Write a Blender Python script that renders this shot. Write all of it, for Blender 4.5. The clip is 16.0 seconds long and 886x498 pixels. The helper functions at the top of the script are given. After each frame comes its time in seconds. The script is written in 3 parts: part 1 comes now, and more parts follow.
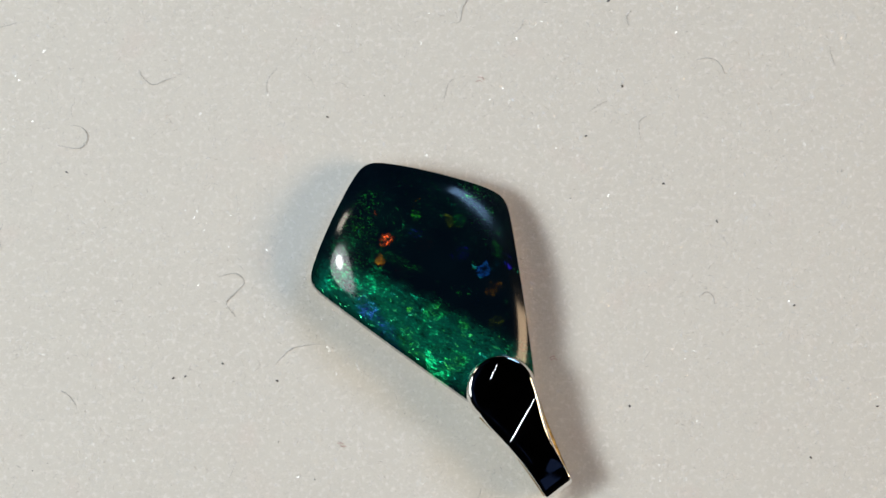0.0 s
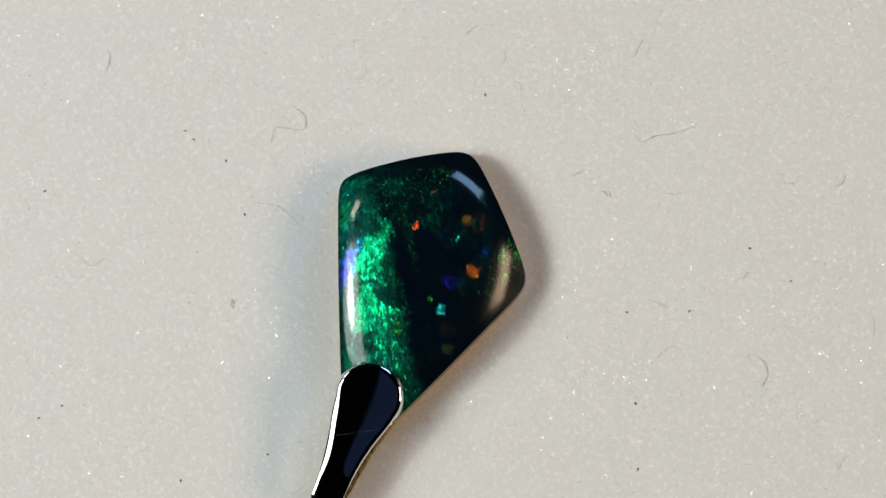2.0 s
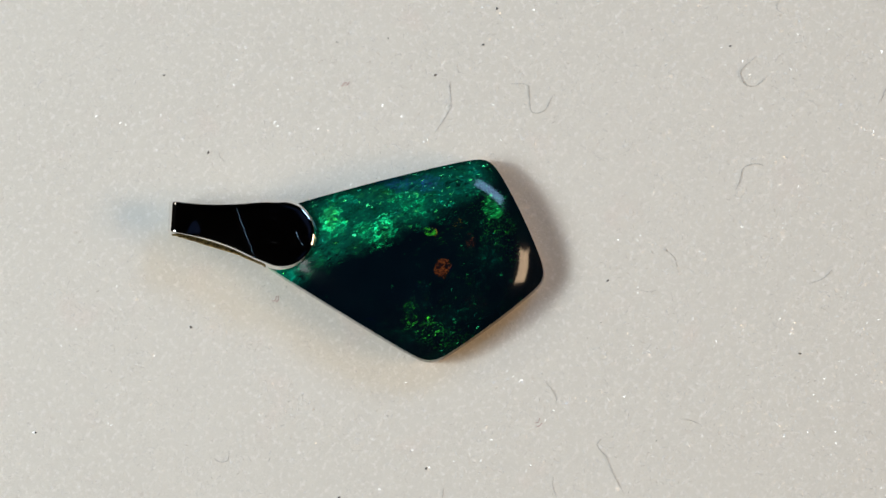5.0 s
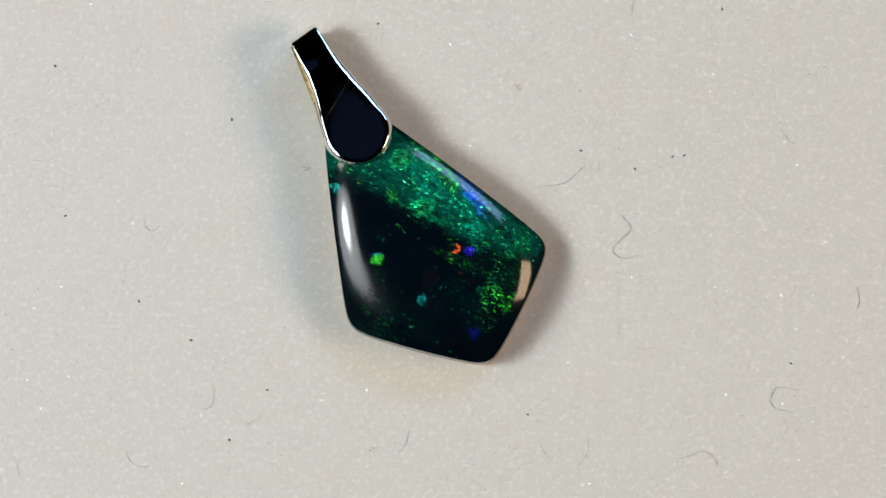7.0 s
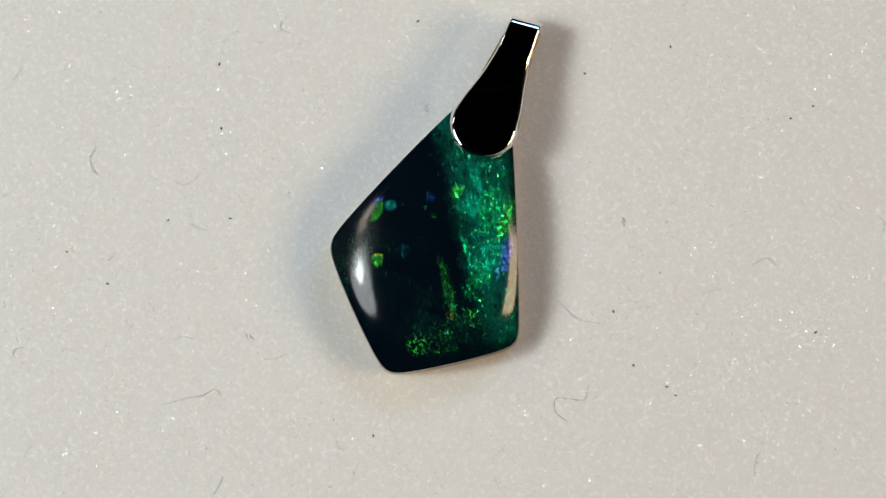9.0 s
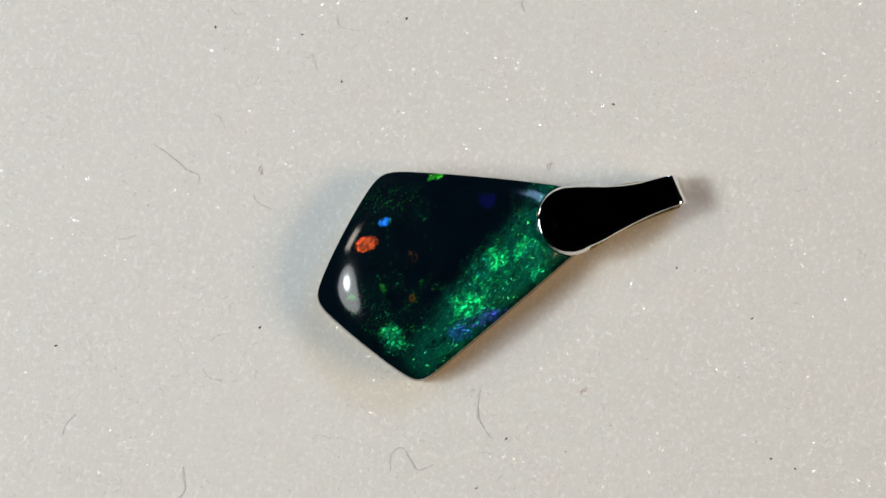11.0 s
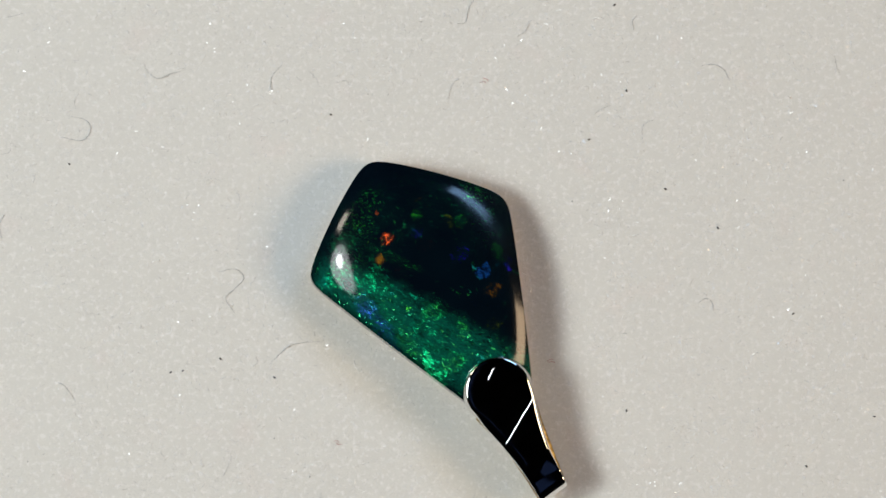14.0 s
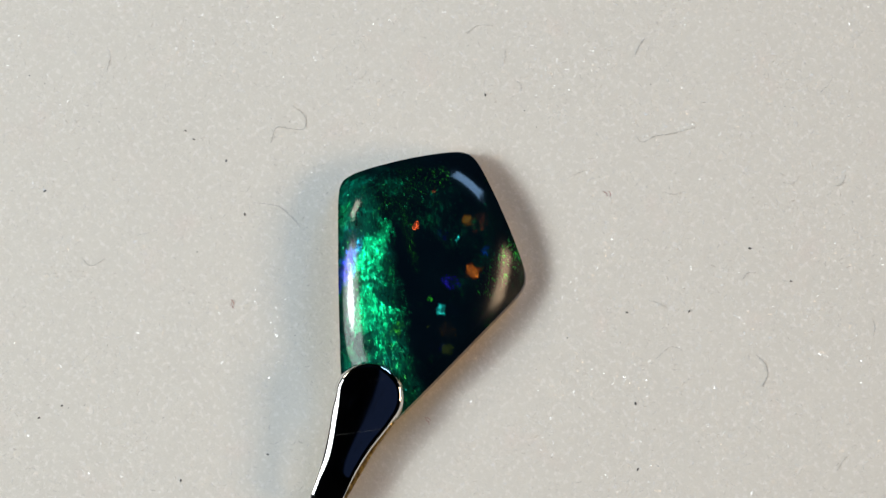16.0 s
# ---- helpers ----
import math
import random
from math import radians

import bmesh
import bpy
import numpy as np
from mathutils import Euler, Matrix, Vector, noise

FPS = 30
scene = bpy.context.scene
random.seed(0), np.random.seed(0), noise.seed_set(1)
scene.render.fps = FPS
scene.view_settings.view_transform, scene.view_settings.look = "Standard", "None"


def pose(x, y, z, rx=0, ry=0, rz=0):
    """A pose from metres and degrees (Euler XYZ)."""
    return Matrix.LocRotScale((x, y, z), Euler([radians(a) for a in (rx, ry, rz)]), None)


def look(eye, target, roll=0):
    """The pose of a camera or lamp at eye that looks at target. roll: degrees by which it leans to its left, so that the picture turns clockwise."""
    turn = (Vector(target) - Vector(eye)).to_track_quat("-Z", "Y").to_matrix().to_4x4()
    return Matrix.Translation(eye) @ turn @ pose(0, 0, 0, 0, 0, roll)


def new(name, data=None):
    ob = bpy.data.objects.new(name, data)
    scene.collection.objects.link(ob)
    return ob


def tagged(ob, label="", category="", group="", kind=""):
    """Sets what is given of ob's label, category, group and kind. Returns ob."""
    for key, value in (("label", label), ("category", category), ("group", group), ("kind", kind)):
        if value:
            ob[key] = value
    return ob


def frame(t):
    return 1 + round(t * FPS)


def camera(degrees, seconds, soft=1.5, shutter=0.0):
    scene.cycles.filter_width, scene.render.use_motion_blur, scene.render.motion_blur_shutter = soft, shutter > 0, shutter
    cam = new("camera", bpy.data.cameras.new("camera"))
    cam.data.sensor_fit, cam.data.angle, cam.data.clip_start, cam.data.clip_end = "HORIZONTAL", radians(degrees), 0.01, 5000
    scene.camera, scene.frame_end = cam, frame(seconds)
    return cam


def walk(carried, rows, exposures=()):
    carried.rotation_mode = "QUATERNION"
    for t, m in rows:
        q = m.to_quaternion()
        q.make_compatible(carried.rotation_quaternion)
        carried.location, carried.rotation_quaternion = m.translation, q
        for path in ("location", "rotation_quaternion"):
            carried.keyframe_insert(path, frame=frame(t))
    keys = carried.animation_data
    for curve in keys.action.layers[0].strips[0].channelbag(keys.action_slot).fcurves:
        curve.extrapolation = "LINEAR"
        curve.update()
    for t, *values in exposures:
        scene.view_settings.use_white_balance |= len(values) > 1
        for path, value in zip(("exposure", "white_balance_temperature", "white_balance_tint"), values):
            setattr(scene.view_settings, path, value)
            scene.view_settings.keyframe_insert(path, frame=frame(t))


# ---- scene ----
# A black opal pendant on a slowly turning, felt-covered turntable, seen from
# above by a still camera. Lengths below are in millimetres, times MM.
MM = 0.001
cam = camera(20.0, 16.0, soft=1.5)
EYE = pose(2.268 * MM, -12.006 * MM, 167.15 * MM, 4.45, 0.444, 0)
walk(cam, [(0.0, EYE), (16.0, EYE)], exposures=[(0.0, 0.0), (16.0, 0.0)])


# ---- light: a white lamp at the west, a cool window north-east, a warm lamp at the east ----
def area_light(name, azimuth, elevation, distance, width, height, watts, colour, shape="RECTANGLE"):
    data = bpy.data.lights.new(name, "AREA")
    data.shape, data.size, data.size_y = shape, width, height
    data.energy, data.color = watts, colour
    a, e = radians(azimuth), radians(elevation)
    place = Vector((math.cos(a) * math.cos(e), math.sin(a) * math.cos(e), math.sin(e))) * distance
    ob = new(name, data)
    ob.matrix_world = look(place, (0, 0, 0))
    return ob


area_light("lamp_bulb", 179, 46.5, 0.50, 0.075, 0.085, 0.68, (0.93, 0.985, 1.0), "ELLIPSE")
area_light("lamp_shade", 186, 46, 0.52, 0.27, 0.26, 1.22, (0.93, 0.985, 1.0), "ELLIPSE")
area_light("window_light", 56, 36, 0.80, 0.29, 0.18, 1.40, (0.34, 0.61, 1.0))
area_light("lamp_warm", 354, 32, 0.60, 0.25, 0.18, 1.62, (1.0, 0.71, 0.45))
area_light("lamp_far", 150, 36, 0.70, 0.12, 0.10, 0.40, (1.0, 0.90, 0.76))
# added dim blue panels with no known source, reflected only by the polished metal
area_light("blue_reflect_panel", 260, 78, 1.40, 0.23, 0.25, 0.0048, (0.22, 0.38, 1.0))
area_light("blue_reflect_panel_small", 124, 75, 1.40, 0.34, 0.30, 0.0042, (0.22, 0.38, 1.0))

world = bpy.data.worlds.new("dim_room")
world.use_nodes = True
world.node_tree.nodes["Background"].inputs[0].default_value = (0.8, 0.9, 1.0, 1)
world.node_tree.nodes["Background"].inputs[1].default_value = 0.02
scene.world = world


# ---- material tools ----
class Nodes:
    """Short hand for a node material."""

    def __init__(self, name):
        self.mat = bpy.data.materials.new(name)
        self.mat.use_nodes = True
        self.tree = self.mat.node_tree
        self.bsdf = self.tree.nodes["Principled BSDF"]

    def node(self, kind, **props):
        n = self.tree.nodes.new(kind)
        for k, v in props.items():
            setattr(n, k, v)
        return n

    def put(self, socket, v):
        if isinstance(v, bpy.types.NodeSocket):
            self.tree.links.new(v, socket)
        elif isinstance(v, (tuple, list)) and len(v) == 3 and socket.type == "RGBA":
            socket.default_value = (*v, 1)
        else:
            socket.default_value = v

    def set(self, **values):
        for k, v in values.items():
            self.put(self.bsdf.inputs[k.replace("_", " ")], v)
        return self.mat

    def math(self, op, a, b=0.0, c=0.0, clamp=False):
        n = self.node("ShaderNodeMath", operation=op, use_clamp=clamp)
        for i, v in enumerate((a, b, c)):
            self.put(n.inputs[i], v)
        return n.outputs[0]

    def vec(self, op, a, b=(0.0, 0.0, 0.0), scale=1.0):
        n = self.node("ShaderNodeVectorMath", operation=op)
        self.put(n.inputs[0], a)
        if op == "SCALE":
            self.put(n.inputs[3], scale)
        else:
            self.put(n.inputs[1], b)
        return n.outputs[1] if op in ("LENGTH", "DISTANCE", "DOT_PRODUCT") else n.outputs[0]

    def place(self, unit=MM):
        """Object coordinates in millimetres."""
        return self.vec("SCALE", self.node("ShaderNodeTexCoord").outputs["Object"], scale=1 / unit)

    def noise(self, at, scale, detail=2.0, rough=0.5, colour=False):
        n = self.node("ShaderNodeTexNoise")
        self.put(n.inputs["Vector"], at)
        self.put(n.inputs["Scale"], scale)
        self.put(n.inputs["Detail"], detail)
        self.put(n.inputs["Roughness"], rough)
        return n.outputs["Color" if colour else "Fac"]

    def cells(self, at, scale, out="Color", feature="F1"):
        n = self.node("ShaderNodeTexVoronoi", feature=feature)
        self.put(n.inputs["Vector"], at)
        self.put(n.inputs["Scale"], scale)
        return n.outputs[out]

    def ramp(self, v, a, b, lo=0.0, hi=1.0):
        n = self.node("ShaderNodeMapRange", interpolation_type="SMOOTHSTEP")
        for i, x in enumerate((v, a, b, lo, hi)):
            self.put(n.inputs[i], x)
        return n.outputs[0]

    def mix(self, f, a, b):
        n = self.node("ShaderNodeMix", data_type="RGBA")
        self.put(n.inputs[0], f)
        self.put(n.inputs[6], a)
        self.put(n.inputs[7], b)
        return n.outputs[2]

    def split(self, v):
        n = self.node("ShaderNodeSeparateXYZ")
        self.put(n.inputs[0], v)
        return n.outputs

    def bump(self, height, strength, distance, normal=None):
        n = self.node("ShaderNodeBump")
        self.put(n.inputs["Height"], height)
        self.put(n.inputs["Strength"], strength)
        self.put(n.inputs["Distance"], distance)
        if normal is not None:
            self.put(n.inputs["Normal"], normal)
        return n.outputs[0]

    def object_normal(self, vector):
        """A direction in the thing's own space, as a shading normal."""
        v = self.vec("NORMALIZE", vector)
        v = self.vec("ADD", self.vec("SCALE", v, scale=0.5), (0.5, 0.5, 0.5))
        n = self.node("ShaderNodeNormalMap", space="OBJECT")
        self.put(n.inputs["Color"], v)
        return n.outputs[0]


# ---- materials ----
def felt_material():
    m = Nodes("white_felt")
    p = m.place()
    tone = m.noise(p, 0.9, 4, 0.6)
    wide = m.noise(p, 0.07, 2, 0.5)
    speckle = m.noise(p, 2.8, 4, 0.65)
    base = m.mix(m.ramp(tone, 0.3, 0.7), (0.742, 0.727, 0.672), (0.772, 0.757, 0.697))
    base = m.mix(m.ramp(speckle, 0.50, 0.68, 0.0, 0.85), base, (0.90, 0.88, 0.84))
    base = m.mix(m.ramp(wide, 0.35, 0.7, 0.0, 0.3), base, (0.79, 0.775, 0.72))
    rosy = m.ramp(m.noise(p, 0.22, 2, 0.5), 0.58, 0.80, 0.0, 0.28)
    base = m.mix(rosy, base, (0.80, 0.68, 0.63))
    # short glossy fibre ends that catch the lamps
    warped = m.vec("ADD", p, m.vec("SCALE", m.noise(p, 4.0, 2, 0.6, True), scale=0.6))
    rnd = m.cells(warped, 6.5)
    dots = m.cells(warped, 6.5, "Distance")
    r = m.split(rnd)
    thick = m.ramp(m.noise(p, 0.45, 2, 0.5), 0.36, 0.62, 0.25, 1.0)
    spark = m.math("MULTIPLY", m.math("MULTIPLY", m.ramp(r[0], 0.05, 0.30), m.ramp(dots, 0.52, 0.22)), thick)
    side = m.node("ShaderNodeCombineXYZ")
    m.put(side.inputs[0], m.math("MULTIPLY", m.math("SUBTRACT", r[1], 0.5), 1.1))
    m.put(side.inputs[1], m.math("MULTIPLY", m.math("SUBTRACT", r[2], 0.5), 1.1))
    m.put(side.inputs[2], 1.0)
    fuzz = m.bump(m.noise(p, 4.5, 3, 0.65), 0.30, 0.10 * MM)
    fuzz = m.bump(tone, 0.25, 0.2 * MM, fuzz)
    return m.set(Base_Color=base, Roughness=0.95, Specular_IOR_Level=0.1, Normal=fuzz,
                 Coat_Weight=spark, Coat_Roughness=0.26, Coat_IOR=1.76, Coat_Normal=m.object_normal(side.outputs[0]),
                 Sheen_Weight=0.15, Sheen_Roughness=0.5)


def plain_material(name, colour, rough, grain=0.2, scale=300.0, metal=0.0):
    m = Nodes(name)
    p = m.node("ShaderNodeTexCoord").outputs["Object"]
    n = m.noise(p, scale, 4, 0.6)
    dark = tuple(c * (1 - grain) for c in colour)
    base = m.mix(m.ramp(n, 0.3, 0.7), dark, colour)
    return m.set(Base_Color=base, Roughness=rough, Metallic=metal, Normal=m.bump(n, 0.2, 0.2 / scale))


def bail_material():
    """Polished white gold with fine lengthwise scratches and a few deep ones."""
    m = Nodes("polished_white_gold")
    p = m.place()
    fine = m.noise(m.vec("MULTIPLY", p, (9.0, 0.7, 1.0)), 1.0, 3, 0.7)
    wear = m.noise(p, 0.8, 2, 0.5)
    xyz = m.split(p)
    deep = 0.0
    for x, y, slope, half, thick in ((0.35, -2.36, 0.60, 1.5, 0.007), (0.1, 1.2, 0.72, 0.38, 0.005)):
        dx = m.math("SUBTRACT", xyz[0], x)
        off = m.math("ABSOLUTE", m.math("SUBTRACT", m.math("SUBTRACT", xyz[1], y), m.math("MULTIPLY", dx, slope)))
        line = m.math("LESS_THAN", off, thick * math.hypot(1, slope))
        line = m.math("MULTIPLY", line, m.math("LESS_THAN", m.math("ABSOLUTE", dx), half))
        deep = m.math("MAXIMUM", deep, line)
    deep = m.math("MULTIPLY", deep, m.ramp(m.noise(p, 2.5, 3, 0.6), 0.28, 0.46))
    specks = m.math("MULTIPLY", m.math("LESS_THAN", m.cells(p, 1.3, "Distance"), 0.025), m.ramp(wear, 0.5, 0.6))
    deep = m.math("MAXIMUM", deep, specks)
    hair = m.math("MULTIPLY", m.ramp(fine, 0.62, 0.74), m.ramp(wear, 0.38, 0.60))
    rough = m.math("ADD", 0.04, m.math("ADD", m.math("MULTIPLY", hair, 0.10), m.math("MULTIPLY", deep, 0.18)))
    # one wall of each groove stands out of the polished face
    own = m.node("ShaderNodeTexCoord").outputs["Normal"]
    wall = (0.36 * math.cos(radians(152)), 0.36 * math.sin(radians(152)), 0.94)
    leant = m.vec("ADD", m.vec("SCALE", own, scale=m.math("SUBTRACT", 1.0, deep)), m.vec("SCALE", wall, scale=deep))
    return m.set(Base_Color=(0.86, 0.85, 0.83), Metallic=1.0, Roughness=rough,
                 Normal=m.bump(hair, 0.15, 0.004 * MM, m.object_normal(leant)))


def opal_material():
    """Black potch with a streaked blue-green vein. Over it lie layers of diffracting grains, each
    grain tilted its own way so that it flashes as the stone turns under the lamps, and a clear polish."""
    m = Nodes("black_opal")
    p = m.place()
    geo = m.node("ShaderNodeTexCoord").outputs["Normal"]

    def swing(scale, detail, size, shift=0.0):
        n = m.noise(m.vec("ADD", p, (shift, shift, 0.0)), scale, detail, 0.6, True)
        return m.vec("SCALE", m.vec("SUBTRACT", n, (0.5, 0.5, 0.5)), scale=size)

    warp = swing(0.5, 3, 1.8)
    q = m.vec("ADD", p, warp)
    x, y, _ = m.split(q)
    times = lambda u, v: m.math("MULTIPLY", u, v)
    most = lambda u, v: m.math("MAXIMUM", u, v)

    # the broad green vein along the long side
    s = m.math("ADD", times(m.math("SUBTRACT", x, 1.5), -0.802), times(m.math("SUBTRACT", y, 3.3), -0.597))
    vein = times(m.ramp(s, -0.6, 1.0), m.ramp(s, 4.8, 3.0, 0.35, 1.0))

    def patch(px, py, rx, ry, soft=0.5, at=q):
        d = m.vec("MULTIPLY", m.vec("SUBTRACT", at, (px, py, 0.0)), (1 / rx, 1 / ry, 0.0))
        return m.ramp(m.vec("LENGTH", d), 1 + soft, 1 - soft)

    def drawn_out(stretch, bend=0.5):
        n = m.node("ShaderNodeMapping", vector_type="TEXTURE")
        m.put(n.inputs["Vector"], m.vec("ADD", p, m.vec("SCALE", warp, scale=bend)))
        n.inputs["Rotation"].default_value = (0, 0, radians(126))
        n.inputs["Scale"].default_value = (stretch, 1.0, 1.0)
        return n.outputs[0]

    # wisps along the vein, wide clouds, and fine grains
    n1 = m.noise(drawn_out(3.0), 1.3, 7, 0.68)
    n2 = m.noise(drawn_out(2.6, 0.8), 2.7, 6, 0.7)
    wisp = m.ramp(m.math("SUBTRACT", 1.0, m.math("ABSOLUTE", m.math("SUBTRACT", times(n1, 2.0), 1.0))), 0.76, 0.99)
    wisp = most(wisp, times(m.ramp(m.math("SUBTRACT", 1.0, m.math("ABSOLUTE", m.math("SUBTRACT", times(n2, 2.0), 1.0))), 0.82, 0.99), 0.8))
    thread = m.ramp(m.noise(drawn_out(2.2), 3.4, 6, 0.72), 0.36, 0.68)
    cloud = m.ramp(m.noise(drawn_out(1.5), 0.85, 4, 0.62), 0.40, 0.62)
    broad = m.ramp(m.noise(m.vec("ADD", p, (7.3, 2.1, 0.0)), 0.7, 3, 0.6), 0.38, 0.62)
    ragged = m.vec("ADD", drawn_out(1.9), swing(4.0, 3, 0.35))
    fine = m.cells(ragged, 8.0)
    f = m.split(fine)
    dot = m.ramp(m.cells(ragged, 8.0, "Distance"), 0.62, 0.15)

    veil = most(times(patch(4.6, 11.6, 1.7, 2.6, 0.8), 0.8), times(patch(-3.2, 13.4, 2.6, 1.9, 0.8), 0.9))
    veil = most(veil, times(patch(2.6, 12.8, 3.0, 2.0, 0.9), 0.25))
    teal = m.mix(m.ramp(m.noise(p, 0.45, 3, 0.6), 0.40, 0.60), (0.0, 0.42, 0.26), (0.006, 0.60, 0.14))
    lush, lime, emerald, violet, cyan = (0.004, 0.80, 0.27), (0.07, 1.0, 0.05), (0.01, 0.95, 0.30), (0.05, 0.02, 1.0), (0.01, 0.60, 0.48)

    # first layer: clouds of colour; everywhere a loose lean, and fields that lean one way
    jitter = m.vec("MULTIPLY", m.vec("SUBTRACT", fine, (0.5, 0.5, 0.5)), (0.42, 0.42, 0.0))
    tilt = m.vec("ADD", m.vec("MULTIPLY", m.vec("SCALE", m.vec("SUBTRACT", m.noise(drawn_out(2.0), 0.7, 3, 0.6, True), (0.5, 0.5, 0.5)), scale=1.1), (1.0, 1.0, 0.0)), (-0.15, -0.17, 0.0))
    flat = m.vec("ADD", m.vec("SCALE", geo, scale=0.3), (0.0, 0.0, 0.7))
    flat = m.vec("ADD", m.vec("MULTIPLY", flat, (1.0, 1.0, 0.0)), (0.0, 0.0, 0.94))
    amount = times(vein, m.math("ADD", 0.02, times(most(times(cloud, cloud), times(wisp, 0.9)), m.math("ADD", 0.12, times(times(thread, thread), 1.0)))))
    amount = most(amount, times(times(veil, thread), times(broad, 0.22)))
    colour = m.vec("SCALE", teal, scale=times(amount, 0.20))
    frayed = m.vec("MULTIPLY", m.vec("SUBTRACT", m.noise(drawn_out(2.6), 2.0, 5, 0.7, True), (0.5, 0.5, 0.5)), (2.2, 2.2, 0.0))
    streaky = m.vec("ADD", p, m.vec("SCALE", frayed, scale=0.8))
    # long bright strands that follow the vein
    line = m.node("ShaderNodeMapping", vector_type="TEXTURE")
    m.put(line.inputs["Vector"], m.vec("ADD", p, m.vec("SCALE", frayed, scale=0.35)))
    line.inputs["Rotation"].default_value = (0, 0, radians(127))
    for px, py, half, thick, hue, lean, gain in ((-1.9, 7.7, 3.3, 0.20, emerald, 13, 1.1), (-2.9, 7.3, 2.0, 0.14, cyan, 10, 0.8), (-1.9, 10.8, 2.0, 0.30, lime, 14, 0.22)):
        c, d = math.cos(radians(127)), math.sin(radians(127))
        k = patch(c * px + d * py, c * py - d * px, half, thick, 0.55, line.outputs[0])
        a = radians(lean)
        there = m.ramp(k, 0.08, 0.42)
        tilt = m.vec("ADD", m.vec("SCALE", tilt, scale=m.math("SUBTRACT", 1.0, there)), m.vec("SCALE", (0.36 * math.cos(a), 0.36 * math.sin(a), 0.0), scale=there))
        colour = m.vec("ADD", colour, m.vec("SCALE", hue, scale=times(times(k, m.math("ADD", 0.08, times(thread, m.math("ADD", 0.3, dot)))), 0.14 * gain)))
    for px, py, rx, ry, hue, lean, gain, grainy in (
            (-3.75, 7.9, 0.95, 1.45, lush, 236, 2.6, 0.45), (-1.65, 5.85, 1.25, 1.15, lush, 242, 2.5, 0.5), (-1.2, 3.2, 0.75, 0.8, lush, 242, 2.6, 0.4),
            (-2.6, 4.6, 0.8, 1.7, lush, 210, 1.5, 0.6), (-3.6, 10.0, 0.7, 0.9, lush, 200, 1.2, 0.7),
            (-4.75, 7.2, 0.42, 1.5, violet, 222, 3.0, 0.4), (-5.2, 8.9, 0.45, 0.65, violet, 93, 0.8, 0.5),
            (4.8, 11.9, 0.7, 1.5, lime, 206, 0.8, 1.0), (4.2, 10.2, 0.6, 1.0, lime, 246, 0.45, 1.0),
            (-3.3, 14.1, 0.65, 0.75, lime, 226, 0.8, 0.8), (-3.1, 14.7, 0.45, 0.4, lime, 256, 0.9, 0.7), (-4.9, 13.5, 0.8, 0.55, cyan, 252, 1.0, 0.6),
            (-4.3, 12.7, 1.0, 1.0, lime, 12, 0.8, 1.0), (-2.9, 13.9, 1.0, 1.1, lime, 332, 0.6, 1.0), (-1.6, 15.0, 0.7, 0.6, lime, 8, 0.55, 1.0),
            (-4.4, 13.3, 0.85, 0.70, emerald, 94, 1.0, 0.6), (-3.4, 3.9, 0.45, 0.60, emerald, 142, 1.2, 0.4),
            (-5.7, 11.7, 0.9, 0.65, emerald, 146, 0.7, 1.0), (-4.6, 10.2, 0.8, 0.6, emerald, 148, 0.35, 1.0),
            (-3.8, 5.0, 0.40, 1.6, lime, 14, 0.9, 0.3), (-0.1, 4.9, 0.35, 0.40, lime, 20, 0.8, 0.4),
            (-1.6, 3.0, 0.7, 0.6, lime, 324, 0.5, 0.8), (-1.3, 6.5, 0.9, 0.5, lime, 322, 0.35, 0.9), (-3.05, 2.75, 0.50, 0.70, emerald, 96, 2.0, 0.5)):
        k = patch(px, py, rx, ry, 0.6, streaky)
        a = radians(lean)
        tex = m.math("ADD", 1.0 - grainy, times(times(dot, m.ramp(m.math("ADD", f[2], thread), 0.55, 1.35)), 1.4 * grainy))
        tex = times(tex, m.math("ADD", 0.35, times(thread, 0.85)))
        there = m.ramp(k, 0.08, 0.42)
        tilt = m.vec("ADD", m.vec("SCALE", tilt, scale=m.math("SUBTRACT", 1.0, there)), m.vec("SCALE", (0.36 * math.cos(a), 0.36 * math.sin(a), 0.0), scale=there))
        field = m.vec("SCALE", hue, scale=times(times(tex, k), 0.22 * gain))
        colour = m.vec("ADD", m.vec("SCALE", colour, scale=m.math("SUBTRACT", 1.0, times(k, 0.85))), field)
    cloud_normal = m.object_normal(m.vec("ADD", flat, m.vec("ADD", tilt, m.vec("SCALE", jitter, scale=0.75))))

    # second layer: small bright grains strewn through the vein and the veils
    spark = times(times(dot, m.ramp(f[1], 0.30, 0.60)), most(times(vein, m.math("ADD", 0.25, times(most(wisp, broad), 0.75))), times(times(veil, 0.3), broad)))
    spark = most(spark, times(times(dot, m.math("GREATER_THAN", f[1], 0.95)), 0.10))
    wild = m.node("ShaderNodeCombineXYZ")
    m.put(wild.inputs[0], times(m.math("SUBTRACT", f[0], 0.5), 1.15))
    m.put(wild.inputs[1], times(m.math("SUBTRACT", f[2], 0.5), 1.15))
    spark_colour = m.mix(m.ramp(m.noise(p, 1.3, 2), 0.42, 0.58), (0.05, 0.9, 0.42), (0.06, 1.0, 0.20))
    spark_colour = m.vec("SCALE", spark_colour, scale=times(spark, 0.16))
    spark_normal = m.object_normal(m.vec("ADD", flat, wild.outputs[0]))

    # third layer: single larger grains, by place, size, colour, lean in degrees, and strength
    amber, orange, red, gold = (0.72, 0.30, 0.01), (0.80, 0.20, 0.02), (0.95, 0.13, 0.03), (0.30, 0.36, 0.01)
